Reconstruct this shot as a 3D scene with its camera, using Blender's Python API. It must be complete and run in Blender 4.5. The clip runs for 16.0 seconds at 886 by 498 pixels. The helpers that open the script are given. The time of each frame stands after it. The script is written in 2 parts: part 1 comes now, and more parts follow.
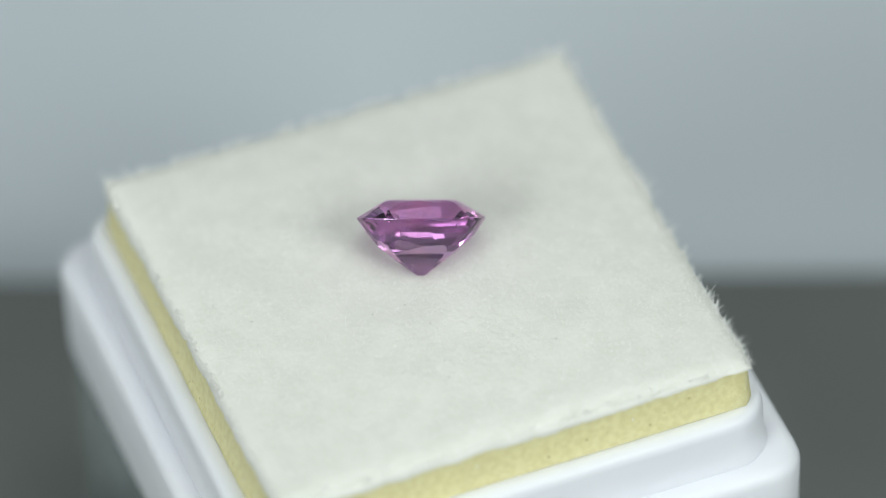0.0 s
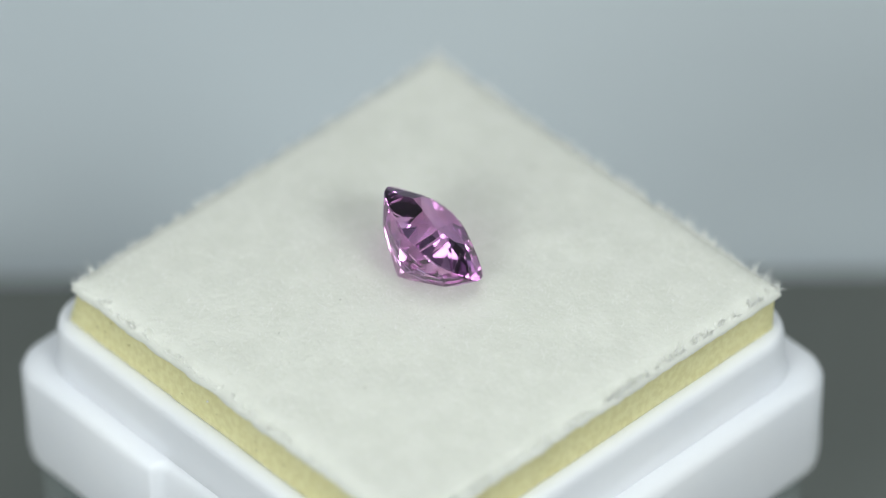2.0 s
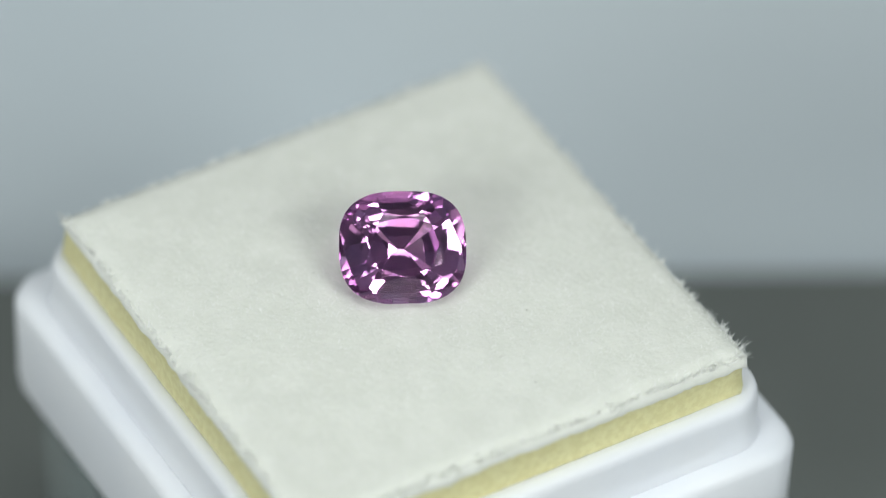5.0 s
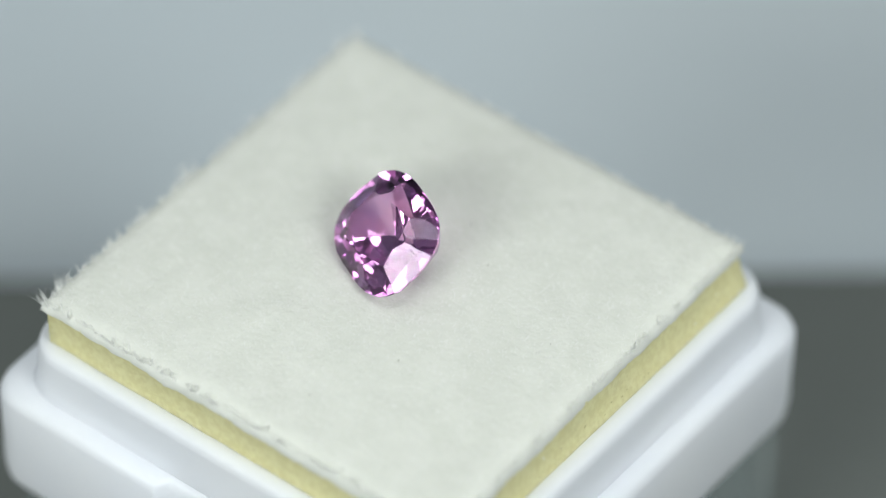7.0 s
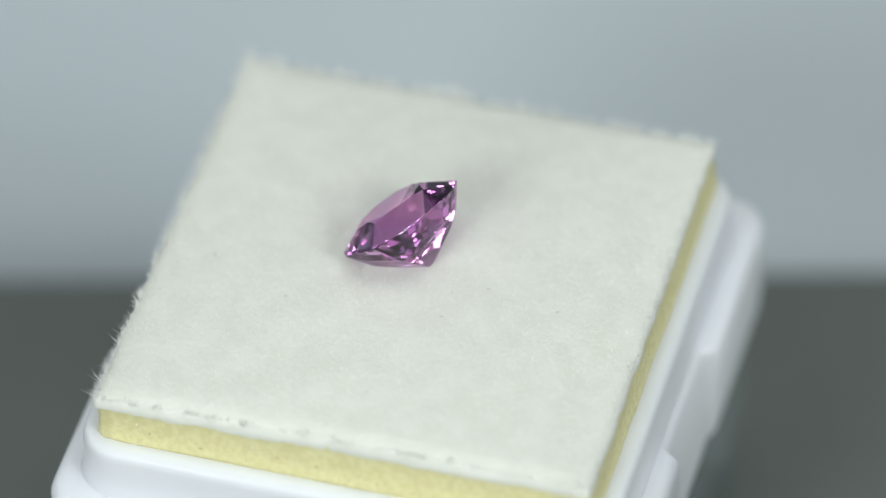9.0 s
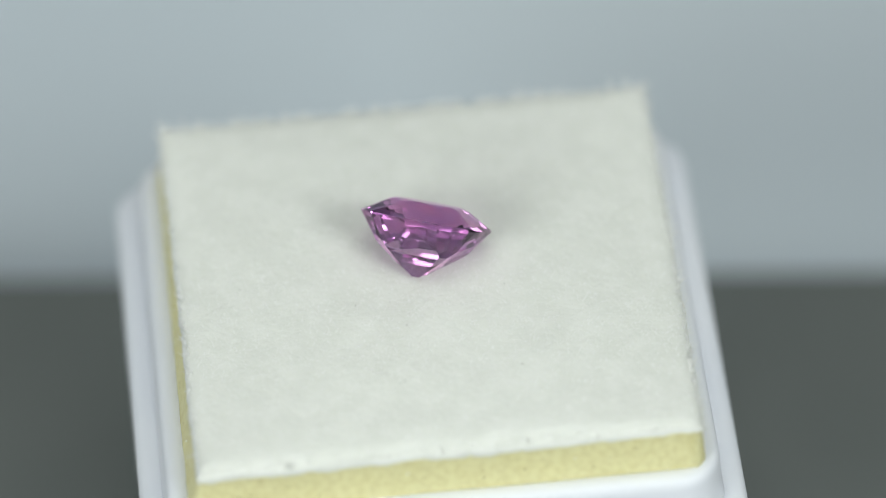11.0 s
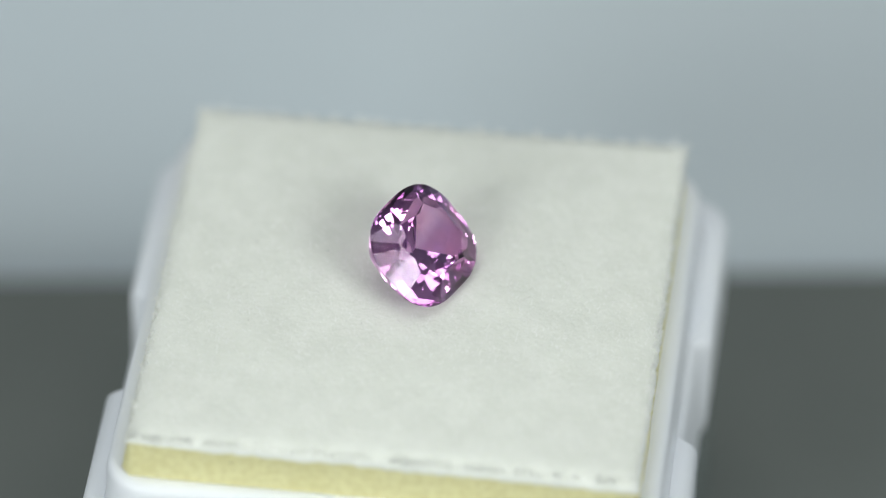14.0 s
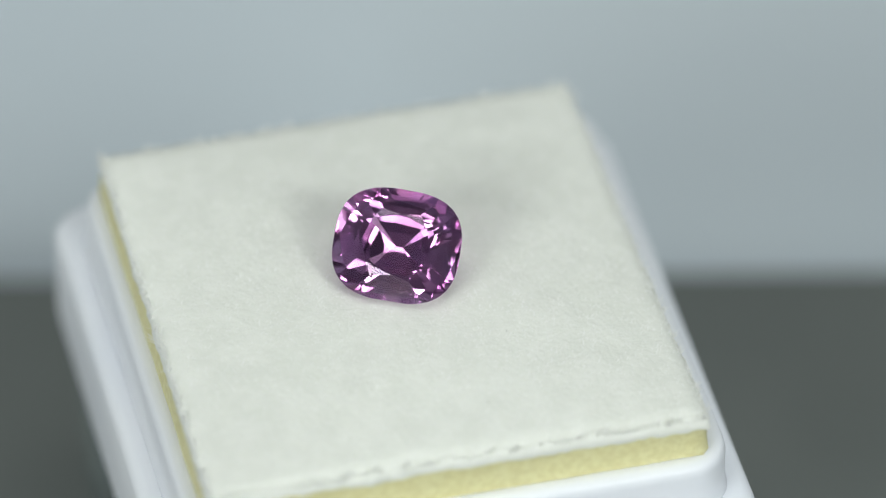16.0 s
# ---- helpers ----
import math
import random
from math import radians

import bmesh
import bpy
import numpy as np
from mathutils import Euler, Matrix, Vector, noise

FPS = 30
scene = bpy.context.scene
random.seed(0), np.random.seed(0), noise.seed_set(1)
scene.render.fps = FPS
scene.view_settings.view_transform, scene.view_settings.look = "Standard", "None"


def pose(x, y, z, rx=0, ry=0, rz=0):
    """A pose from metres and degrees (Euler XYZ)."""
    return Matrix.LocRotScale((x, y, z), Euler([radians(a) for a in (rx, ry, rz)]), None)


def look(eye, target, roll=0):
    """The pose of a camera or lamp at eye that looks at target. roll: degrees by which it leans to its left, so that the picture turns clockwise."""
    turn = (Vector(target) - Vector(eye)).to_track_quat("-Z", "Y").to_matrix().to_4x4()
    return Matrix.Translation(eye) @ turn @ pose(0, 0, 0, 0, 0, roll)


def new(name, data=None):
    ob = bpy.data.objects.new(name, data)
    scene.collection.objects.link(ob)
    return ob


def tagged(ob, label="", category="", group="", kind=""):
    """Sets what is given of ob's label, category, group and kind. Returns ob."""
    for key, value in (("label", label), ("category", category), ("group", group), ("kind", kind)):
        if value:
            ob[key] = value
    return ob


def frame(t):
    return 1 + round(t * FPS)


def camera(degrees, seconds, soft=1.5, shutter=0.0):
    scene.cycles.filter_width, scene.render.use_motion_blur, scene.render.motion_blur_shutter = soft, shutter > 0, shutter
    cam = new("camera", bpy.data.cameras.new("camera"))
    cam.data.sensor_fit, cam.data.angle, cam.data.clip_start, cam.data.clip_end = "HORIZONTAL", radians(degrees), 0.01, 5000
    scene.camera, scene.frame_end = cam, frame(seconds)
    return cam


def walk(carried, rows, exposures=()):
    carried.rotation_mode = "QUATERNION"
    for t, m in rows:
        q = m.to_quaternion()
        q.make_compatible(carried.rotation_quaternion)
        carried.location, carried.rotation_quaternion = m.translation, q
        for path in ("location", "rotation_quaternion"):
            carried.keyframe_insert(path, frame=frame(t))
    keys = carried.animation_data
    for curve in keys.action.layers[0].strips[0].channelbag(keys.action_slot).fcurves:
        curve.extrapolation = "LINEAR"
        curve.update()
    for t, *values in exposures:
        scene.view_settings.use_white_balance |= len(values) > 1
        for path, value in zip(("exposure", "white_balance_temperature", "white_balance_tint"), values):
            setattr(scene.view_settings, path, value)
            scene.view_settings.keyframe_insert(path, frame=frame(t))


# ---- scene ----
import itertools

MM = 0.001
SECONDS = 16.0

# ---- camera: stands still on a stand, looking down at the turning box ----
cam = camera(8.347, SECONDS, soft=0.8)
TOP = 0.025                      # height of the cushion's edge above the dark board
EYE = pose(0, -0.22771, TOP + 0.21941, 46.306, 0.183, -0.602)
cam.data.dof.use_dof = True
cam.data.dof.focus_distance = 0.3130
cam.data.dof.aperture_fstop = 14.5
walk(cam, [(0, EYE), (SECONDS, EYE)])


def turned(t):
    """The turning of the stand at t seconds: clockwise from above, once in 10.54 s."""
    return pose(0, 0, TOP, 0, 0, 20.654 - 34.1555 * t)


LEAN = pose(0, 0, 0, -0.974, -2.252, 0) @ pose(0.5966 * MM, 0.1162 * MM, 0)

BOX_LEAN = LEAN @ pose(-0.1 * MM, 0, 0, 0.44, 0.44, 0)

# ---- world and lamps ----
world = bpy.data.worlds.new("world")
scene.world = world
world.use_nodes = True
world.node_tree.nodes["Background"].inputs[0].default_value = (0.80, 0.85, 0.92, 1)
world.node_tree.nodes["Background"].inputs[1].default_value = 0.3


def soft_lamp(name, eye, target, width, height, power, colour):
    data = bpy.data.lights.new(name, "AREA")
    data.shape, data.size, data.size_y = "RECTANGLE", width, height
    data.energy, data.color = power, colour
    ob = new(name, data)
    ob.matrix_world = look(eye, target)
    return ob


COOL = (0.95, 1.0, 0.98)
soft_lamp("lamp_left", (-0.30, -0.43, 0.305), (0, 0, TOP), 0.25, 0.20, 1.68, COOL)
soft_lamp("lamp_right", (0.32, -0.42, 0.425), (0, 0, TOP), 0.25, 0.20, 1.85, COOL)
soft_lamp("ceiling_lamp", (0.06, -0.22, 1.6), (0.06, -0.22, 0), 1.12, 0.76, 7.3, COOL)


# ---- materials ----
def material(name, colour, rough=0.6, second=None, scale=400.0, detail=4.0, bump=0.0, bump_scale=2000.0,
             metal=0.0, ior=1.45, transmission=0.0, low=0.4, high=0.62, sub=0.0):
    """A surface in two tones of noise, with fine relief; scales are per metre."""
    m = bpy.data.materials.new(name)
    m.use_nodes = True
    n, l = m.node_tree.nodes, m.node_tree.links
    b = n["Principled BSDF"]
    b.inputs["Base Color"].default_value = (*colour, 1)
    b.inputs["Roughness"].default_value = rough
    b.inputs["Metallic"].default_value = metal
    b.inputs["IOR"].default_value = ior
    b.inputs["Transmission Weight"].default_value = transmission
    if sub:
        b.inputs["Subsurface Weight"].default_value = sub
        b.inputs["Subsurface Radius"].default_value = (1.0, 1.0, 1.0)
        b.inputs["Subsurface Scale"].default_value = 0.0008
    place = n.new("ShaderNodeTexCoord")
    if second:
        grain = n.new("ShaderNodeTexNoise")
        grain.inputs["Scale"].default_value, grain.inputs["Detail"].default_value = scale, detail
        l.new(place.outputs["Object"], grain.inputs["Vector"])
        ramp = n.new("ShaderNodeValToRGB")
        ramp.color_ramp.elements[0].position, ramp.color_ramp.elements[1].position = low, high
        ramp.color_ramp.elements[0].color, ramp.color_ramp.elements[1].color = (*second, 1), (*colour, 1)
        l.new(grain.outputs["Fac"], ramp.inputs["Fac"])
        l.new(ramp.outputs["Color"], b.inputs["Base Color"])
    if bump:
        fine = n.new("ShaderNodeTexNoise")
        fine.inputs["Scale"].default_value, fine.inputs["Detail"].default_value = bump_scale, 5.0
        l.new(place.outputs["Object"], fine.inputs["Vector"])
        relief = n.new("ShaderNodeBump")
        relief.inputs["Strength"].default_value, relief.inputs["Distance"].default_value = bump, 0.0002
        l.new(fine.outputs["Fac"], relief.inputs["Height"])
        l.new(relief.outputs["Normal"], b.inputs["Normal"])
    return m


FELT = material("felt", (0.85, 0.86, 0.80), 0.95, (0.81, 0.822, 0.76), 700, detail=6.0, bump=0.35, bump_scale=3200, sub=0.5)
FOAM = material("yellow_foam", (0.83, 0.79, 0.45), 0.9, (0.76, 0.71, 0.375), 2600, bump=0.2, bump_scale=5500, sub=0.4)
PORE = material("foam_pore", (0.62, 0.57, 0.28), 0.95, (0.52, 0.47, 0.22), 3000)
PLASTIC = material("white_plastic", (0.87, 0.89, 0.94), 0.42, (0.84, 0.865, 0.925), 120, bump=0.03, bump_scale=900, sub=0.3)
BOARD = material("dark_board", (0.165, 0.179, 0.170), 0.35, (0.150, 0.164, 0.156), 60, bump=0.05, bump_scale=3000)
DESK = material("pale_desk", (0.625, 0.685, 0.72), 0.6, (0.585, 0.65, 0.695), 14, bump=0.05, bump_scale=900)
# tones of the added, unseen enclosure: white bounces fill, grey darkens the stone's facets
UNSEEN_WALL = material("unseen_white_wall", (0.66, 0.68, 0.69), 0.8, (0.62, 0.64, 0.65), 3, bump=0.05, bump_scale=200)
UNSEEN_DARK_WALL = material("unseen_grey_wall", (0.30, 0.30, 0.31), 0.9, (0.27, 0.27, 0.28), 3, bump=0.1, bump_scale=200)
SPECK = material("dark_lint", (0.36, 0.35, 0.31), 0.9, (0.26, 0.26, 0.23), 3000)


def hazy_plastic():
    """Thin clear plastic, scuffed: mostly seen through, with some haze and a gloss."""
    m = bpy.data.materials.new("clear_plastic")
    m.use_nodes = True
    n, l = m.node_tree.nodes, m.node_tree.links
    b = n["Principled BSDF"]
    b.inputs["Base Color"].default_value = (0.62, 0.68, 0.68, 1)
    b.inputs["Roughness"].default_value = 0.25
    clear = n.new("ShaderNodeBsdfTransparent")
    clear.inputs["Color"].default_value = (0.93, 0.96, 0.96, 1)
    scuff = n.new("ShaderNodeTexNoise")
    scuff.inputs["Scale"].default_value = 300
    share = n.new("ShaderNodeMapRange")
    share.inputs["To Min"].default_value, share.inputs["To Max"].default_value = 0.10, 0.22
    l.new(scuff.outputs["Fac"], share.inputs["Value"])
    mix = n.new("ShaderNodeMixShader")
    l.new(share.outputs["Result"], mix.inputs["Fac"])
    l.new(clear.outputs[0], mix.inputs[1])
    l.new(b.outputs[0], mix.inputs[2])
    l.new(mix.outputs[0], n["Material Output"].inputs["Surface"])
    return m


CLEAR = hazy_plastic()


def hair():
    """White synthetic hair: half of the light goes through it."""
    m = bpy.data.materials.new("felt_fibre")
    m.use_nodes = True
    n, l = m.node_tree.nodes, m.node_tree.links
    b = n["Principled BSDF"]
    b.inputs["Roughness"].default_value = 0.8
    through_light = n.new("ShaderNodeBsdfTranslucent")
    tone = n.new("ShaderNodeTexNoise")
    tone.inputs["Scale"].default_value = 900
    place = n.new("ShaderNodeTexCoord")
    l.new(place.outputs["Object"], tone.inputs["Vector"])
    ramp = n.new("ShaderNodeValToRGB")
    ramp.color_ramp.elements[0].color, ramp.color_ramp.elements[1].color = (0.97, 0.975, 0.95, 1), (0.985, 0.985, 0.975, 1)
    l.new(tone.outputs["Fac"], ramp.inputs["Fac"])
    l.new(ramp.outputs["Color"], b.inputs["Base Color"])
    l.new(ramp.outputs["Color"], through_light.inputs["Color"])
    mix = n.new("ShaderNodeMixShader")
    mix.inputs["Fac"].default_value = 0.5
    l.new(b.outputs[0], mix.inputs[1])
    l.new(through_light.outputs[0], mix.inputs[2])
    l.new(mix.outputs[0], n["Material Output"].inputs["Surface"])
    return m


FIBRE = hair()


def gem_crystal():
    """Clear pink-purple crystal: each passing or turning of the light in it deepens the colour."""
    m = bpy.data.materials.new("pink_sapphire")
    m.use_nodes = True
    n, l = m.node_tree.nodes, m.node_tree.links
    n.remove(n["Principled BSDF"])
    glass = n.new("ShaderNodeBsdfGlass")
    glass.inputs["Roughness"].default_value, glass.inputs["IOR"].default_value = 0.0, 1.76
    zones = n.new("ShaderNodeTexNoise")
    zones.inputs["Scale"].default_value = 620
    place = n.new("ShaderNodeTexCoord")
    l.new(place.outputs["Object"], zones.inputs["Vector"])
    ramp = n.new("ShaderNodeValToRGB")
    ramp.color_ramp.elements[0].color, ramp.color_ramp.elements[1].color = (0.945, 0.78, 0.975, 1), (1.0, 0.785, 0.945, 1)
    ramp.color_ramp.elements[0].position, ramp.color_ramp.elements[1].position = 0.40, 0.60
    l.new(zones.outputs["Fac"], ramp.inputs["Fac"])
    l.new(ramp.outputs["Color"], glass.inputs["Color"])
    l.new(glass.outputs[0], n["Material Output"].inputs["Surface"])
    return m


GEM = gem_crystal()


# ---- helpers for meshes ----
def part(name, bm, mat, parent=None, label="", smooth=False):
    mesh = bpy.data.meshes.new(name)
    bm.to_mesh(mesh)
    bm.free()
    mesh.materials.append(mat)
    if smooth:
        mesh.polygons.foreach_set("use_smooth", [True] * len(mesh.polygons))
    ob = new(name, mesh)
    if parent:
        ob.parent = parent
    if label:
        tagged(ob, label)
    return ob


def bevelled(ob, width, segments=4, angle=30):
    mod = ob.modifiers.new("edge", "BEVEL")
    mod.width, mod.segments, mod.limit_method, mod.angle_limit = width, segments, "ANGLE", radians(angle)
    return ob


def rounded_square(side, r, steps=8):
    """The outline of a square with round corners, anticlockwise, in mm."""
    h, out = side / 2 - r, []
    for k, (sx, sy) in enumerate(((1, 1), (-1, 1), (-1, -1), (1, -1))):
        for i in range(steps + 1):
            a = radians(90 * k + 90 * i / steps)
            out.append((sx * h + r * math.cos(a), sy * h + r * math.sin(a)))
    return out


def loft(rings, close_bottom=True, close_top=True):
    """A skin over rings of (outline in mm, z in mm), from below upwards."""
    bm = bmesh.new()
    loops = [[bm.verts.new((x * MM, y * MM, z * MM)) for x, y in outline] for outline, z in rings]
    n = len(loops[0])
    for a, b in zip(loops, loops[1:]):
        for i in range(n):
            bm.faces.new((a[i], a[(i + 1) % n], b[(i + 1) % n], b[i]))
    if close_bottom:
        bm.faces.new(list(reversed(loops[0])))
    if close_top:
        bm.faces.new(loops[-1])
    return bm


def slab(x0, y0, z0, x1, y1, z1):
    bm = bmesh.new()
    bmesh.ops.create_cube(bm, size=1)
    bmesh.ops.scale(bm, vec=(x1 - x0, y1 - y0, z1 - z0), verts=bm.verts)
    bmesh.ops.translate(bm, vec=((x0 + x1) / 2, (y0 + y1) / 2, (z0 + z1) / 2), verts=bm.verts)
    return bm


# ---- the setting ----
desk = part("desk", slab(-1.4, -1.4, -0.030, 1.4, 1.4, -0.006), DESK)
tagged(desk, "pale blue-grey smooth desk top, out of focus", "desk", kind="structure")
board = bevelled(part("dark_board", slab(-0.35, -0.30, -0.006, 0.35, 0.0262, 0.0), BOARD), 0.0006, 3)
tagged(board, "dark grey satin board lying on the pale desk", "board", kind="structure")
# invented enclosure out of view: bounces fill light, dark behind the camera for contrast
for name, box in (("wall_north", (-1.4, 1.4, -0.03, 1.4, 1.5, 1.8)), ("wall_south", (-1.4, -1.5, -0.03, 1.4, -1.4, 1.8)),
                  ("wall_east", (1.4, -1.5, -0.03, 1.5, 1.5, 1.8)), ("wall_west", (-1.5, -1.5, -0.03, -1.4, 1.5, 1.8)),
                  ("ceiling", (-1.5, -1.5, 1.8, 1.5, 1.5, 1.9))):
    kind = name.split("_")[0]
    dark = name == "wall_south"
    tagged(part(name, slab(*box), UNSEEN_DARK_WALL if dark else UNSEEN_WALL), ("unseen dark grey light-absorbing " if dark else "unseen white light-bouncing ") + kind, kind, kind="structure")


# ---- the box ----
RIM_TOP, LEDGE, FLANGE_FOOT = -2.95, -5.95, -12.9


def flange_outline(inset=0.0, scoop=0.0):
    """The lower collar of the tray: a rounded square, scooped out as a thumb rest in two opposite sides."""
    side = 31.2 - 2 * inset
    h, base = side / 2, rounded_square(side, 2.1, 8)

    def thumb(s):
        return [(s * 4.1, s * h), (s * 3.95, s * (h - 0.2 * scoop)), (s * 3.65, s * (h - 0.8 * scoop)), (s * 3.3, s * (h - scoop)), (0, s * (h - scoop)),
                (-s * 3.3, s * (h - scoop)), (-s * 3.65, s * (h - 0.8 * scoop)), (-s * 3.95, s * (h - 0.2 * scoop)), (-s * 4.1, s * h)]
    return base[:9] + thumb(1) + base[9:18] + base[18:27] + thumb(-1) + base[27:]


def gem_box():
    box = new("gem_box")
    tagged(box, "small white plastic gem box with stepped collar, foam inside", "box")
    rings = []
    for inset, scoop, z in ((0.9, 0.1, FLANGE_FOOT), (0.4, 0.2, FLANGE_FOOT + 0.12), (0.15, 0.25, FLANGE_FOOT + 0.5), (0.06, 0.3, FLANGE_FOOT + 1.3), (0.05, 0.45, FLANGE_FOOT + 3.2),
                            (0.0, 0.75, LEDGE - 0.7), (0.12, 0.8, LEDGE - 0.3), (0.35, 0.75, LEDGE - 0.08), (0.7, 0.6, LEDGE)):
        rings.append((flange_outline(inset, scoop), z))
    collar = part("collar", loft(rings), PLASTIC, box, smooth=True)
    edge = collar.modifiers.new("normals", "EDGE_SPLIT")
    edge.split_angle = radians(50)
    rim_rings = [(rounded_square(28.6, 2.5), LEDGE - 3.0), (rounded_square(28.8, 2.5), LEDGE + 0.004), (rounded_square(28.5, 2.4), LEDGE + 0.35), (rounded_square(28.4, 2.4), RIM_TOP - 0.6),
                 (rounded_square(28.2, 2.3), RIM_TOP - 0.2), (rounded_square(27.8, 2.1), RIM_TOP), (rounded_square(26.3, 1.3), RIM_TOP),
                 (rounded_square(26.0, 1.0), RIM_TOP - 0.12), (rounded_square(25.9, 0.9), RIM_TOP - 0.45), (rounded_square(25.85, 0.9), LEDGE + 0.6)]
    part("rim", loft(rim_rings), PLASTIC, box, smooth=True)
    return box


def clear_base():
    """The clear lid of the box, turned over and used as its foot."""
    foot = new("clear_lid")
    tagged(foot, "clear plastic lid turned over under the white box", "lid")
    bottom = -TOP / MM
    shell = [(rounded_square(28.2, 1.8), FLANGE_FOOT + 0.3), (rounded_square(27.9, 1.7), bottom + 1.2), (rounded_square(29.3, 2.0), bottom),
             (rounded_square(29.9, 2.2), bottom + 0.4), (rounded_square(30.1, 2.2), FLANGE_FOOT + 0.3)]
    part("wall", loft(shell[2:] + shell[:2], True, True), CLEAR, foot, smooth=True)
    return foot


CORNERS = {(-1, -1): (-12.65, -13.05, 0.05), (-1, 1): (-12.95, 13.2, 0.2), (1, 1): (13.25, 13.2, 0.0), (1, -1): (13.2, -12.9, -0.2)}


def felt_place(u, v, raised=0.0):
    """A place on the felt top in mm, for u and v from -1 to 1: four uneven corners, domed, with a shallow dent under the stone."""
    x = y = z = 0.0
    for (a, b), (cx, cy, cz) in CORNERS.items():
        w = (1 + a * u) * (1 + b * v) / 4
        x, y, z = x + w * cx, y + w * cy, z + w * cz
    dome = max(0.0, (1 - u * u)) ** 0.8 * max(0.0, (1 - v * v)) ** 0.8
    z += 0.86 * dome
    z += 0.07 * noise.noise((x * 0.35, y * 0.35, 3.0)) * (0.4 + dome)
    edge = max(abs(u), abs(v))
    if edge > 0.93:
        z -= 0.26 * ((edge - 0.93) / 0.07) ** 2
    near = math.hypot(x + 0.6, y + 0.6)
    z -= 0.05 * math.exp(-(near / 2.6) ** 2)
    rough = 0.10 * noise.noise((x * 0.9, y * 0.9, 8.0)) + 0.06 * noise.noise((x * 2.7, y * 2.7, 1.0))
    if abs(u) > 0.985:
        x += rough
    if abs(v) > 0.985:
        y += rough
    return x, y, z - 0.15 + raised


def fibres(rng, roots, length, width):
    """Tapered hairs, each of two bent pieces: roots of (place in mm, way)."""
    verts, faces = [], []
    for (x, y, z), (dx, dy, dz) in roots:
        n = length * rng.uniform(0.35, 1.5)
        flat = math.hypot(dx, dy) or 1.0
        wx, wy, wz = -dy / flat * width / 2, dx / flat * width / 2, 0.0
        bx, by, bz = rng.gauss(0, 0.22) * n, rng.gauss(0, 0.22) * n, rng.gauss(0, 0.16) * n
        mx, my, mz = x + dx * n * 0.55 + bx * 0.3, y + dy * n * 0.55 + by * 0.3, z + dz * n * 0.55 + bz * 0.3
        ex, ey, ez = x + dx * n + bx, y + dy * n + by, z + dz * n + bz
        k = len(verts)
        verts += [(x - wx, y - wy, z - wz), (x + wx, y + wy, z + wz), (mx - wx * 0.8, my - wy * 0.8, mz - wz), (mx + wx * 0.8, my + wy * 0.8, mz + wz), (ex, ey, ez)]
        faces += [(k, k + 1, k + 3, k + 2), (k + 2, k + 3, k + 4)]
    mesh = bpy.data.meshes.new("fibres")
    mesh.from_pydata([(a * MM, b * MM, c * MM) for a, b, c in verts], [], faces)
    mesh.materials.append(FIBRE)
    return mesh


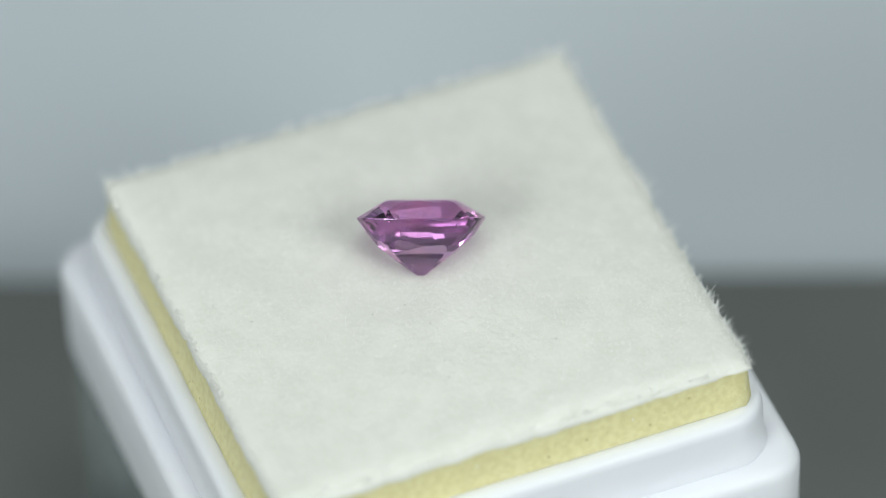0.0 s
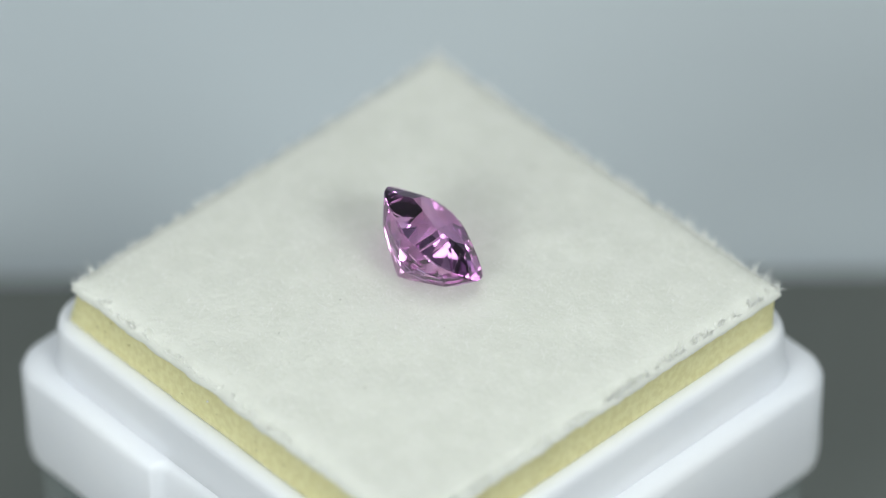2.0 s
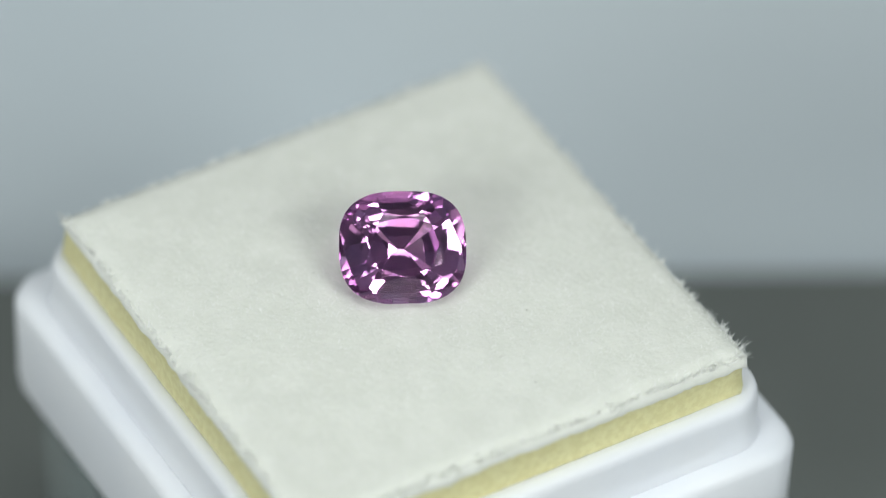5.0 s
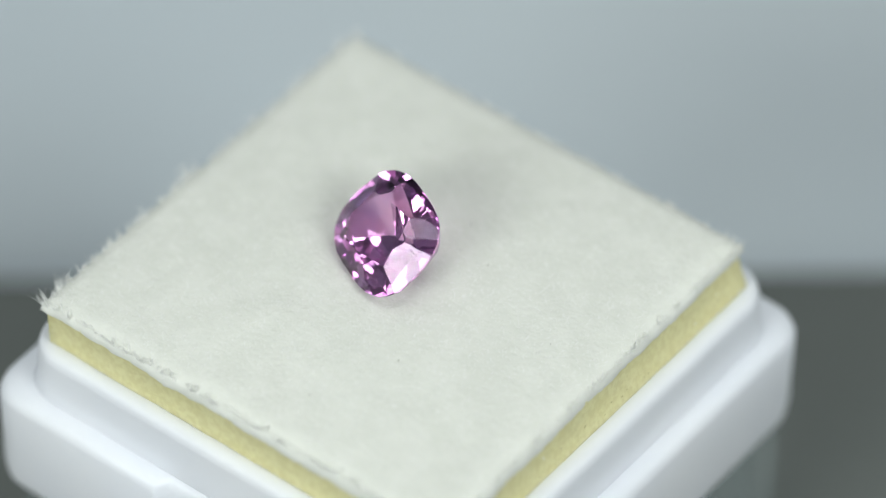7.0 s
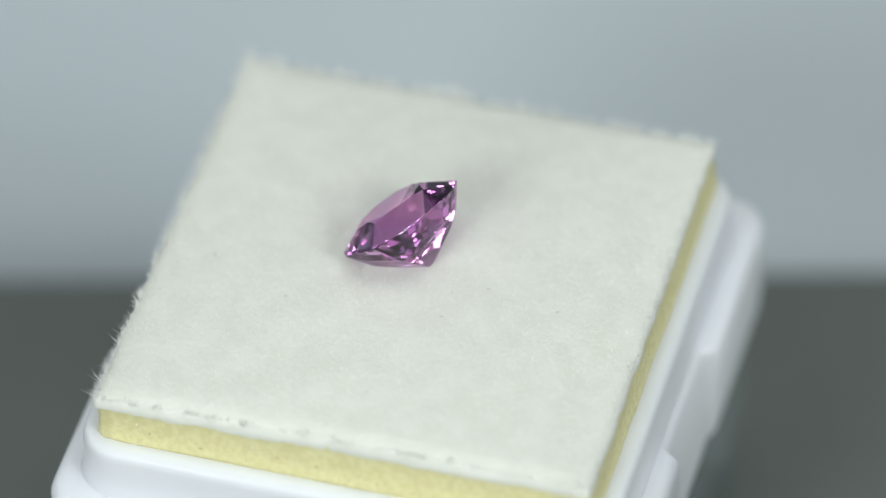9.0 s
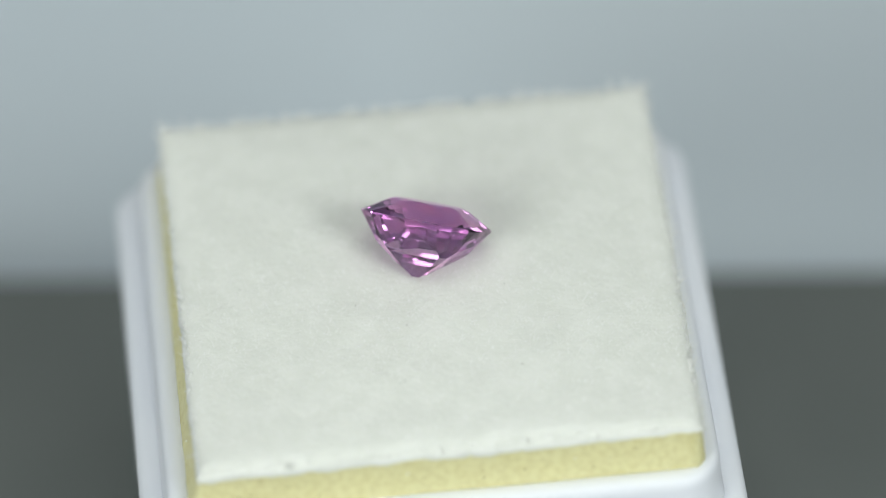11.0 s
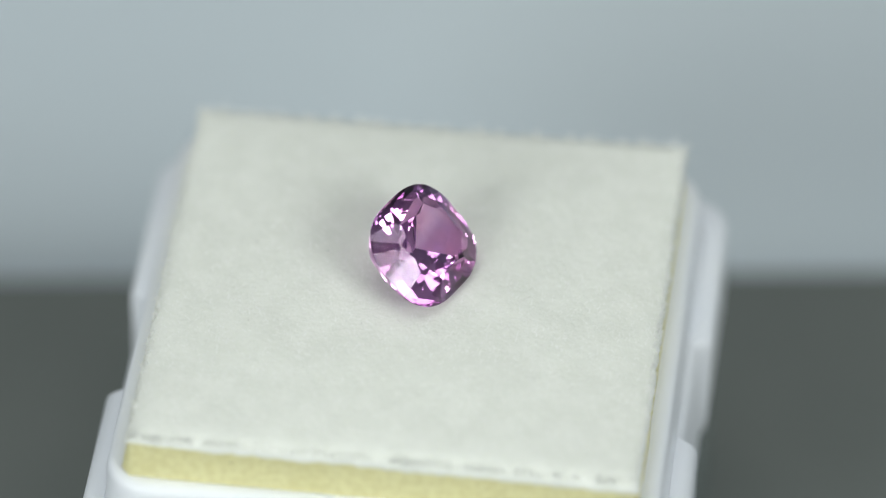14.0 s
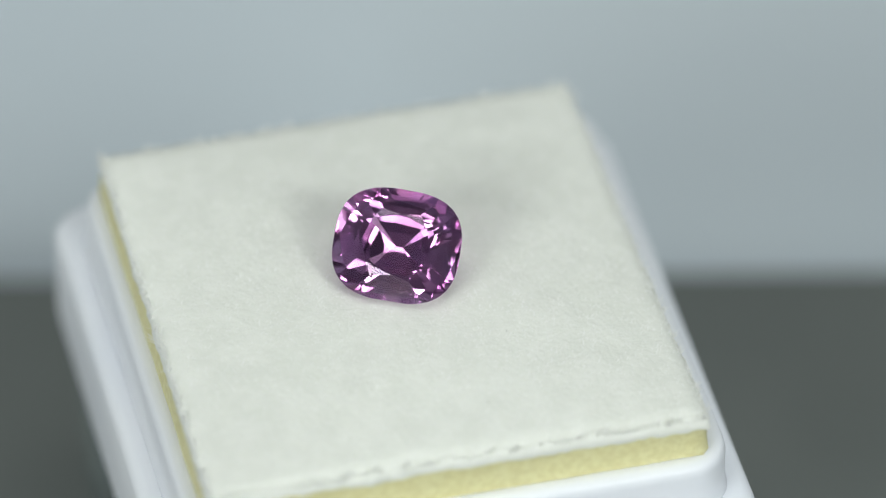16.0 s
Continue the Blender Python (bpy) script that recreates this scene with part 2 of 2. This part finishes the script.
def cushion():
    pad = new("foam_cushion")
    tagged(pad, "yellow foam cushion with fuzzy white felt top, set in box", "cushion")
    rng = random.Random(5)
    # foam block: square cut, fills the rim's opening below and the felt's outline above
    def cut(share, z, grow=0.0, count=40):
        out = []
        for (ax, ay), (bx, by) in zip(((1, 1), (-1, 1), (-1, -1), (1, -1)), ((-1, 1), (-1, -1), (1, -1), (1, 1))):
            for i in range(count):
                f = 0.012 + 0.976 * i / (count - 1)
                u, v = ax + (bx - ax) * f, ay + (by - ay) * f
                x, y, _ = felt_place(u, v)
                wave = grow + 0.05 * noise.noise((u * 5, v * 5, z * 0.8)) + 0.03 * noise.noise((u * 22, v * 22, z * 2.5))
                x, y = x * share * 0.998 + 13.1 * u * (1 - share), y * share * 0.998 + 13.1 * v * (1 - share)
                out.append((x + (wave if abs(u) >= abs(v) else 0) * (1 if u > 0 else -1), y + (wave if abs(v) > abs(u) else 0) * (1 if v > 0 else -1)))
        return out, z
    rings = [(cut(0, -5.2, -0.25)), cut(0, -3.4, -0.08), cut(0.0, -2.88, 0.12), cut(0.15, -2.65, 0.09), cut(0.4, -2.1, 0.03), cut(0.65, -1.5), cut(0.85, -1.05), cut(1.0, -0.74, 0.0), cut(1.0, -0.66, -0.2)]
    part("foam_core", loft(rings), FOAM, pad, "porous pale yellow foam core", smooth=True)
    # felt sheet with thickness
    n = 110
    bm = bmesh.new()
    grid, under = [], []
    for j in range(n + 1):
        grid.append([])
        under.append([])
        for i in range(n + 1):
            u, v = -1 + 2 * i / n, -1 + 2 * j / n
            x, y, z = felt_place(u, v)
            grid[-1].append(bm.verts.new((x * MM, y * MM, z * MM)))
            foot = -0.84 + 0.20 * noise.noise((x * 0.3, y * 0.3, 5.0)) + 0.10 * noise.noise((x * 1.5, y * 1.5, 15.0)) + 0.05 * noise.noise((x * 4, y * 4, 2.0))
            foot = min(foot, z - 0.15, -0.72)
            under[-1].append(bm.verts.new((x * 1.004 * MM, y * 1.004 * MM, foot * MM)) if i in (0, n) or j in (0, n) else None)
    for j in range(n):
        for i in range(n):
            bm.faces.new((grid[j][i], grid[j][i + 1], grid[j + 1][i + 1], grid[j + 1][i]))
    for i in range(n):
        bm.faces.new((under[0][i], under[0][i + 1], grid[0][i + 1], grid[0][i]))
        bm.faces.new((under[n][i + 1], under[n][i], grid[n][i], grid[n][i + 1]))
        bm.faces.new((under[i + 1][0], under[i][0], grid[i][0], grid[i + 1][0]))
        bm.faces.new((under[i][n], under[i + 1][n], grid[i + 1][n], grid[i][n]))
    part("felt_top", bm, FELT, pad, "white felt sheet with frayed edges", smooth=True)
    # pile over the sheet, and longer frayed hairs at its edges
    roots = []
    for _ in range(24000):
        u, v = rng.uniform(-1, 1), rng.uniform(-1, 1)
        x, y, z = felt_place(u, v, -0.02)
        comb = (0.9 * noise.noise((x * 0.9, y * 0.9, 21.0)), 0.9 * noise.noise((x * 0.9, y * 0.9, 33.0)))
        roots.append(((x, y, z), (comb[0] + rng.gauss(0, 0.55), comb[1] + rng.gauss(0, 0.55), 0.30 + 0.25 * noise.noise((x * 1.4, y * 1.4, 40.0)))))
    tagged(part_from(fibres(rng, roots, 0.24, 0.026), "felt_nap", pad), "short white felt pile", kind="stuff")
    # tufts of longer hairs stand along the edges
    roots = []
    for side in (0,) * 110 + (1,) * 200 + (2,) * 230 + (3,) * 140:
        s = rng.uniform(-1, 1)
        ox, oy = ((0, -1), (1, 0), (0, 1), (-1, 0))[side]
        clump = 0.8 + 0.5 * noise.noise((s * 22, side * 7.0, 2.0)) + 0.35 * noise.noise((s * 5, side * 3.0, 9.0))
        clump *= (0.7, 1.2, 1.0, 0.85)[side] * (1.15 if abs(s) > 0.82 else 1.0)
        tx, ty = rng.gauss(0, 0.28), rng.gauss(0, 0.28)
        tuft_in = abs(rng.gauss(0, 0.008))
        for _ in range(8):
            inward = 0.003 + abs(tuft_in + rng.gauss(0, 0.004))
            along = max(-1.0, min(1.0, s + rng.gauss(0, 0.005)))
            a = 1 - inward
            u, v = ((along, -a), (a, along), (along, a), (-a, along))[side]
            x, y, z = felt_place(u, v, -0.03)
            lean = 0.30 * max(0.0, 1 - inward / 0.08)
            roots.append(((x, y, z), ((ox * lean + tx + rng.gauss(0, 0.13)) * clump, (oy * lean + ty + rng.gauss(0, 0.13)) * clump, (0.75 + rng.gauss(0, 0.15)) * clump)))
    tagged(part_from(fibres(rng, roots, 0.47, 0.032), "frayed_fringe", pad), "frayed upright white hairs along the felt's edges", kind="stuff")
    # bright glints on the foam's cut sides, imitated by tiny white grains
    for k in range(16):
        side, t, z = k % 4, rng.uniform(-12, 12), rng.uniform(-2.6, -1.3)
        px, py = ((t, -13.03), (13.03, t), (t, 13.03), (-13.03, t))[side]
        bm = bmesh.new()
        bmesh.ops.create_icosphere(bm, subdivisions=1, radius=rng.uniform(0.03, 0.07) * MM)
        bmesh.ops.translate(bm, vec=(px * MM, py * MM, z * MM), verts=bm.verts)
        part("glint_grain", bm, FIBRE, pad, "tiny white grain standing in for a glint")
    # open pores in the foam's cut sides
    for k in range(90):
        side, t, z = k % 4, rng.uniform(-12.3, 12.3), min(-1.0, -2.85 + abs(rng.gauss(0, 0.6)))
        face = 13.1 + 0.02
        px, py = ((t, -face), (face, t), (t, face), (-face, t))[side]
        deep = rng.uniform(0.05, 0.11)
        bm = bmesh.new()
        bmesh.ops.create_icosphere(bm, subdivisions=1, radius=1)
        flat = (1.0, 0.22, 0.7) if side in (0, 2) else (0.22, 1.0, 0.7)
        bmesh.ops.transform(bm, matrix=Matrix.Translation((px * MM, py * MM, z * MM)) @ Matrix.Diagonal((deep * flat[0] * MM, deep * flat[1] * MM, deep * flat[2] * MM, 1)), verts=bm.verts)
        part("pore", bm, PORE, pad, "tiny open pore in the foam")
    # lint caught in the felt
    for x, y in ((-2.1, -2.8), (-1.4, -4.6), (-4.4, 5.4), (-1.9, -8.4), (4.2, -8.0), (-2.2, 9.9), (9.5, 11.5), (12.6, -6.4), (-9.7, -0.5), (3.9, -2.2), (-3.9, -2.8)):
        u, v = x / 13, y / 13
        px, py, pz = felt_place(u, v, 0.03)
        a, n = rng.uniform(0, math.tau), rng.uniform(0.08, 0.2)
        bm = bmesh.new()
        bmesh.ops.create_icosphere(bm, subdivisions=1, radius=1)
        bmesh.ops.transform(bm, matrix=Matrix.Translation((px * MM, py * MM, pz * MM)) @ Matrix.Rotation(a, 4, "Z") @ Matrix.Diagonal((n * MM / 2, 0.018 * MM, 0.018 * MM, 1)), verts=bm.verts)
        part("lint", bm, SPECK, pad, "tiny dark lint hair")
    return pad


def part_from(mesh, name, parent):
    ob = new(name, mesh)
    ob.parent = parent
    return ob


# ---- the stone ----
HALF_LENGTH, HALF_WIDTH, ROUND = 3.30, 2.92, 2.75
GIRDLE_TOP, GIRDLE_FOOT, TABLE, CULET = 0.06, -0.06, 0.95, -3.03


def outline(t):
    """A point of the girdle's cushion outline and the way out there, for t degrees."""
    c, s = math.cos(radians(t)), math.sin(radians(t))
    q = (abs(c) ** ROUND + abs(s) ** ROUND) ** (-1 / ROUND)
    x, y = HALF_LENGTH * c * q, HALF_WIDTH * s * q
    nx = math.copysign(abs(x / HALF_LENGTH) ** (ROUND - 1) / HALF_LENGTH, x)
    ny = math.copysign(abs(y / HALF_WIDTH) ** (ROUND - 1) / HALF_WIDTH, y)
    size = math.hypot(nx, ny)
    return (x, y), (nx / size, ny / size)


def facet(way, a, b):
    """The plane that faces the level way, through two points (distance outward, z)."""
    dz, dr = b[1] - a[1], b[0] - a[0]
    n = Vector((way[0] * -dz, way[1] * -dz, dr)) if (b[1] - a[1]) < 0 else Vector((way[0] * dz, way[1] * dz, -dr))
    n.normalize()
    if n.x * way[0] + n.y * way[1] < 0:
        n = -n
    d = (n.x * way[0] + n.y * way[1]) * a[0] + n.z * a[1]
    return n, d


def plane_of(p, q, r):
    p, q, r = Vector(p), Vector(q), Vector(r)
    n = (q - p).cross(r - p).normalized()
    n = n if n.z > 0 else -n
    return n, n.dot(p)


def gem_planes():
    """The cut: brilliant crown over a stepped pavilion, each facet a plane n.p = d in mm."""
    rng = random.Random(4)
    planes = [(Vector((0, 0, 1)), TABLE)]
    for k in range(40):
        (x, y), (nx, ny) = outline(4.5 + 9 * k)
        planes.append((Vector((nx, ny, 0)), nx * x + ny * y))
    crown, pavilion = [], []
    for sx in (1, -1):
        crown.append(facet((sx, 0), (1.78, TABLE), (HALF_LENGTH - 0.06, GIRDLE_TOP)))
        crown.append(facet((0, sx), (1.58, TABLE), (HALF_WIDTH - 0.05, GIRDLE_TOP)))
        # steps of each side, from the girdle down to the keel
        for way, profile in (((sx, 0), ((HALF_LENGTH - 0.05, GIRDLE_FOOT), (2.99, -0.50), (2.78, -0.85), (2.25, -1.31), (1.70, -1.78), (1.13, -2.25), (0.60, -2.66), (0.11, CULET))),
                             ((0, sx), ((HALF_WIDTH - 0.04, GIRDLE_FOOT), (2.61, -0.46), (2.31, -0.87), (1.95, -1.27), (1.60, -1.62)) + ((((0.0, CULET),) if sx > 0 else ((1.08, -2.10), (0.52, -2.58), (0.0, CULET)))))):
            pavilion += [facet(way, upper, lower) for upper, lower in zip(profile, profile[1:])]
        for sy in (1, -1):
            (gx, gy), way = outline(45)
            way = (way[0] * sx, way[1] * sy)
            reach = gx * abs(way[0]) + gy * abs(way[1])
            inner = 1.38 * abs(way[0]) + 1.14 * abs(way[1])
            crown.append(facet(way, (inner, TABLE), (reach, GIRDLE_TOP)))
            # narrow corner steps
            profile = ((reach - 0.02, GIRDLE_FOOT), (reach - 0.32, -0.50), (2.66, -1.12), (2.14, -1.62), (1.48, -2.10), (0.78, -2.57), (0.09, CULET))
            pavilion += [facet(way, upper, lower) for upper, lower in zip(profile, profile[1:])]
            corner = (1.38 * sx, 1.14 * sy, TABLE)
            tips = ((2.00 * sx, 0.82 * sy, 0.81), (1.32 * sx, 1.86 * sy, 0.77))
            crown.append(plane_of((1.78 * sx, 0, TABLE), corner, tips[0]))
            crown.append(plane_of((0, 1.58 * sy, TABLE), corner, tips[1]))
            # halves between the mains, above and below the girdle
            for t, tip in ((17, tips[0]), (32, tips[0]), (58, tips[1]), (73, tips[1])):
                (ex, ey), w = outline(t)
                w, e = (w[0] * sx, w[1] * sy), ex * w[0] + ey * w[1]
                crown.append(facet(w, (tip[0] * w[0] + tip[1] * w[1], tip[2]), (e - 0.015, GIRDLE_TOP)))
            for t, steep in ((19, 53), (33, 54), (57, 54), (71, 54)):
                (ex, ey), w = outline(t)
                w, e = (w[0] * sx, w[1] * sy), ex * w[0] + ey * w[1]
                pavilion.append(facet(w, (e - 0.015, GIRDLE_FOOT), (e - 0.015 - 0.5 / math.tan(radians(steep)), GIRDLE_FOOT - 0.5)))
    # cut by hand: no two facets lie quite alike
    for k, (n, d) in enumerate(crown + pavilion):
        off = 0.006 if k < len(crown) else 0.012
        shift = Vector((rng.gauss(0, off), rng.gauss(0, off), rng.gauss(0, off)))
        m = (n + shift).normalized()
        planes.append((m, d + rng.gauss(0, 0.006)))
    return planes


def gemstone():
    """A cushion-cut stone, the body that its facet planes enclose: origin at the middle of the girdle."""
    planes = gem_planes()
    normals = np.array([tuple(n) for n, d in planes])
    reach = np.array([d for n, d in planes])
    trios = np.array(list(itertools.combinations(range(len(planes)), 3)))
    spin = np.einsum("ij,ij->i", normals[trios[:, 0]], np.cross(normals[trios[:, 1]], normals[trios[:, 2]]))
    trios = trios[np.abs(spin) > 1e-5]
    points = np.linalg.solve(normals[trios], reach[trios][:, :, None])[:, :, 0]
    points = points[(np.abs(points) < 4).all(axis=1)]
    points = points[(points @ normals.T <= reach + 1e-6).all(axis=1)]
    bm = bmesh.new()
    for p in sorted(set(tuple(float(c) for c in row) for row in points.round(4))):
        bm.verts.new((p[0] * MM, p[1] * MM, p[2] * MM))
    bmesh.ops.remove_doubles(bm, verts=bm.verts, dist=0.004 * MM)
    out = bmesh.ops.convex_hull(bm, input=bm.verts)
    bmesh.ops.delete(bm, geom=[g for g in out["geom_interior"] if isinstance(g, bmesh.types.BMVert)], context="VERTS")
    bmesh.ops.dissolve_limit(bm, angle_limit=radians(0.4), verts=bm.verts, edges=bm.edges)
    bmesh.ops.recalc_face_normals(bm, faces=bm.faces)
    stone = new("gemstone")
    tagged(stone, "faceted pinkish purple cushion-cut gemstone lying on felt", "gemstone")

    def share(name, keep, parent, label=""):
        piece = bm.copy()
        bmesh.ops.delete(piece, geom=[f for f in piece.faces if not keep(f.normal.z)], context="FACES")
        return part(name, piece, GEM, parent, label)
    crown = share("crown", lambda z: 0.05 < z <= 0.9995, stone, "brilliant-cut crown of the stone")
    share("table", lambda z: z > 0.9995, crown, "flat polished table facet")
    share("girdle", lambda z: abs(z) <= 0.05, stone)
    share("pavilion", lambda z: z < -0.05, stone, "step-cut pavilion of the stone")
    bm.free()
    return stone


SEAT = pose(0.426 * MM, 0.619 * MM, 3.033 * MM, 0, 42.244, 66.249) @ pose(0, 0, 0, 0, 0, 88.206)

box = gem_box()
foot = clear_base()
pad = cushion()
stone = gemstone()


def motions():
    times = [k * 0.25 for k in range(int(SECONDS * 4) + 1)]
    walk(box, [(t, turned(t) @ BOX_LEAN) for t in times])
    walk(pad, [(t, turned(t) @ LEAN) for t in times])
    walk(stone, [(t, turned(t) @ LEAN @ SEAT) for t in times])
    walk(foot, [(t, turned(t) @ pose(0.5 * MM, 0.1 * MM, 0)) for t in times])


motions()
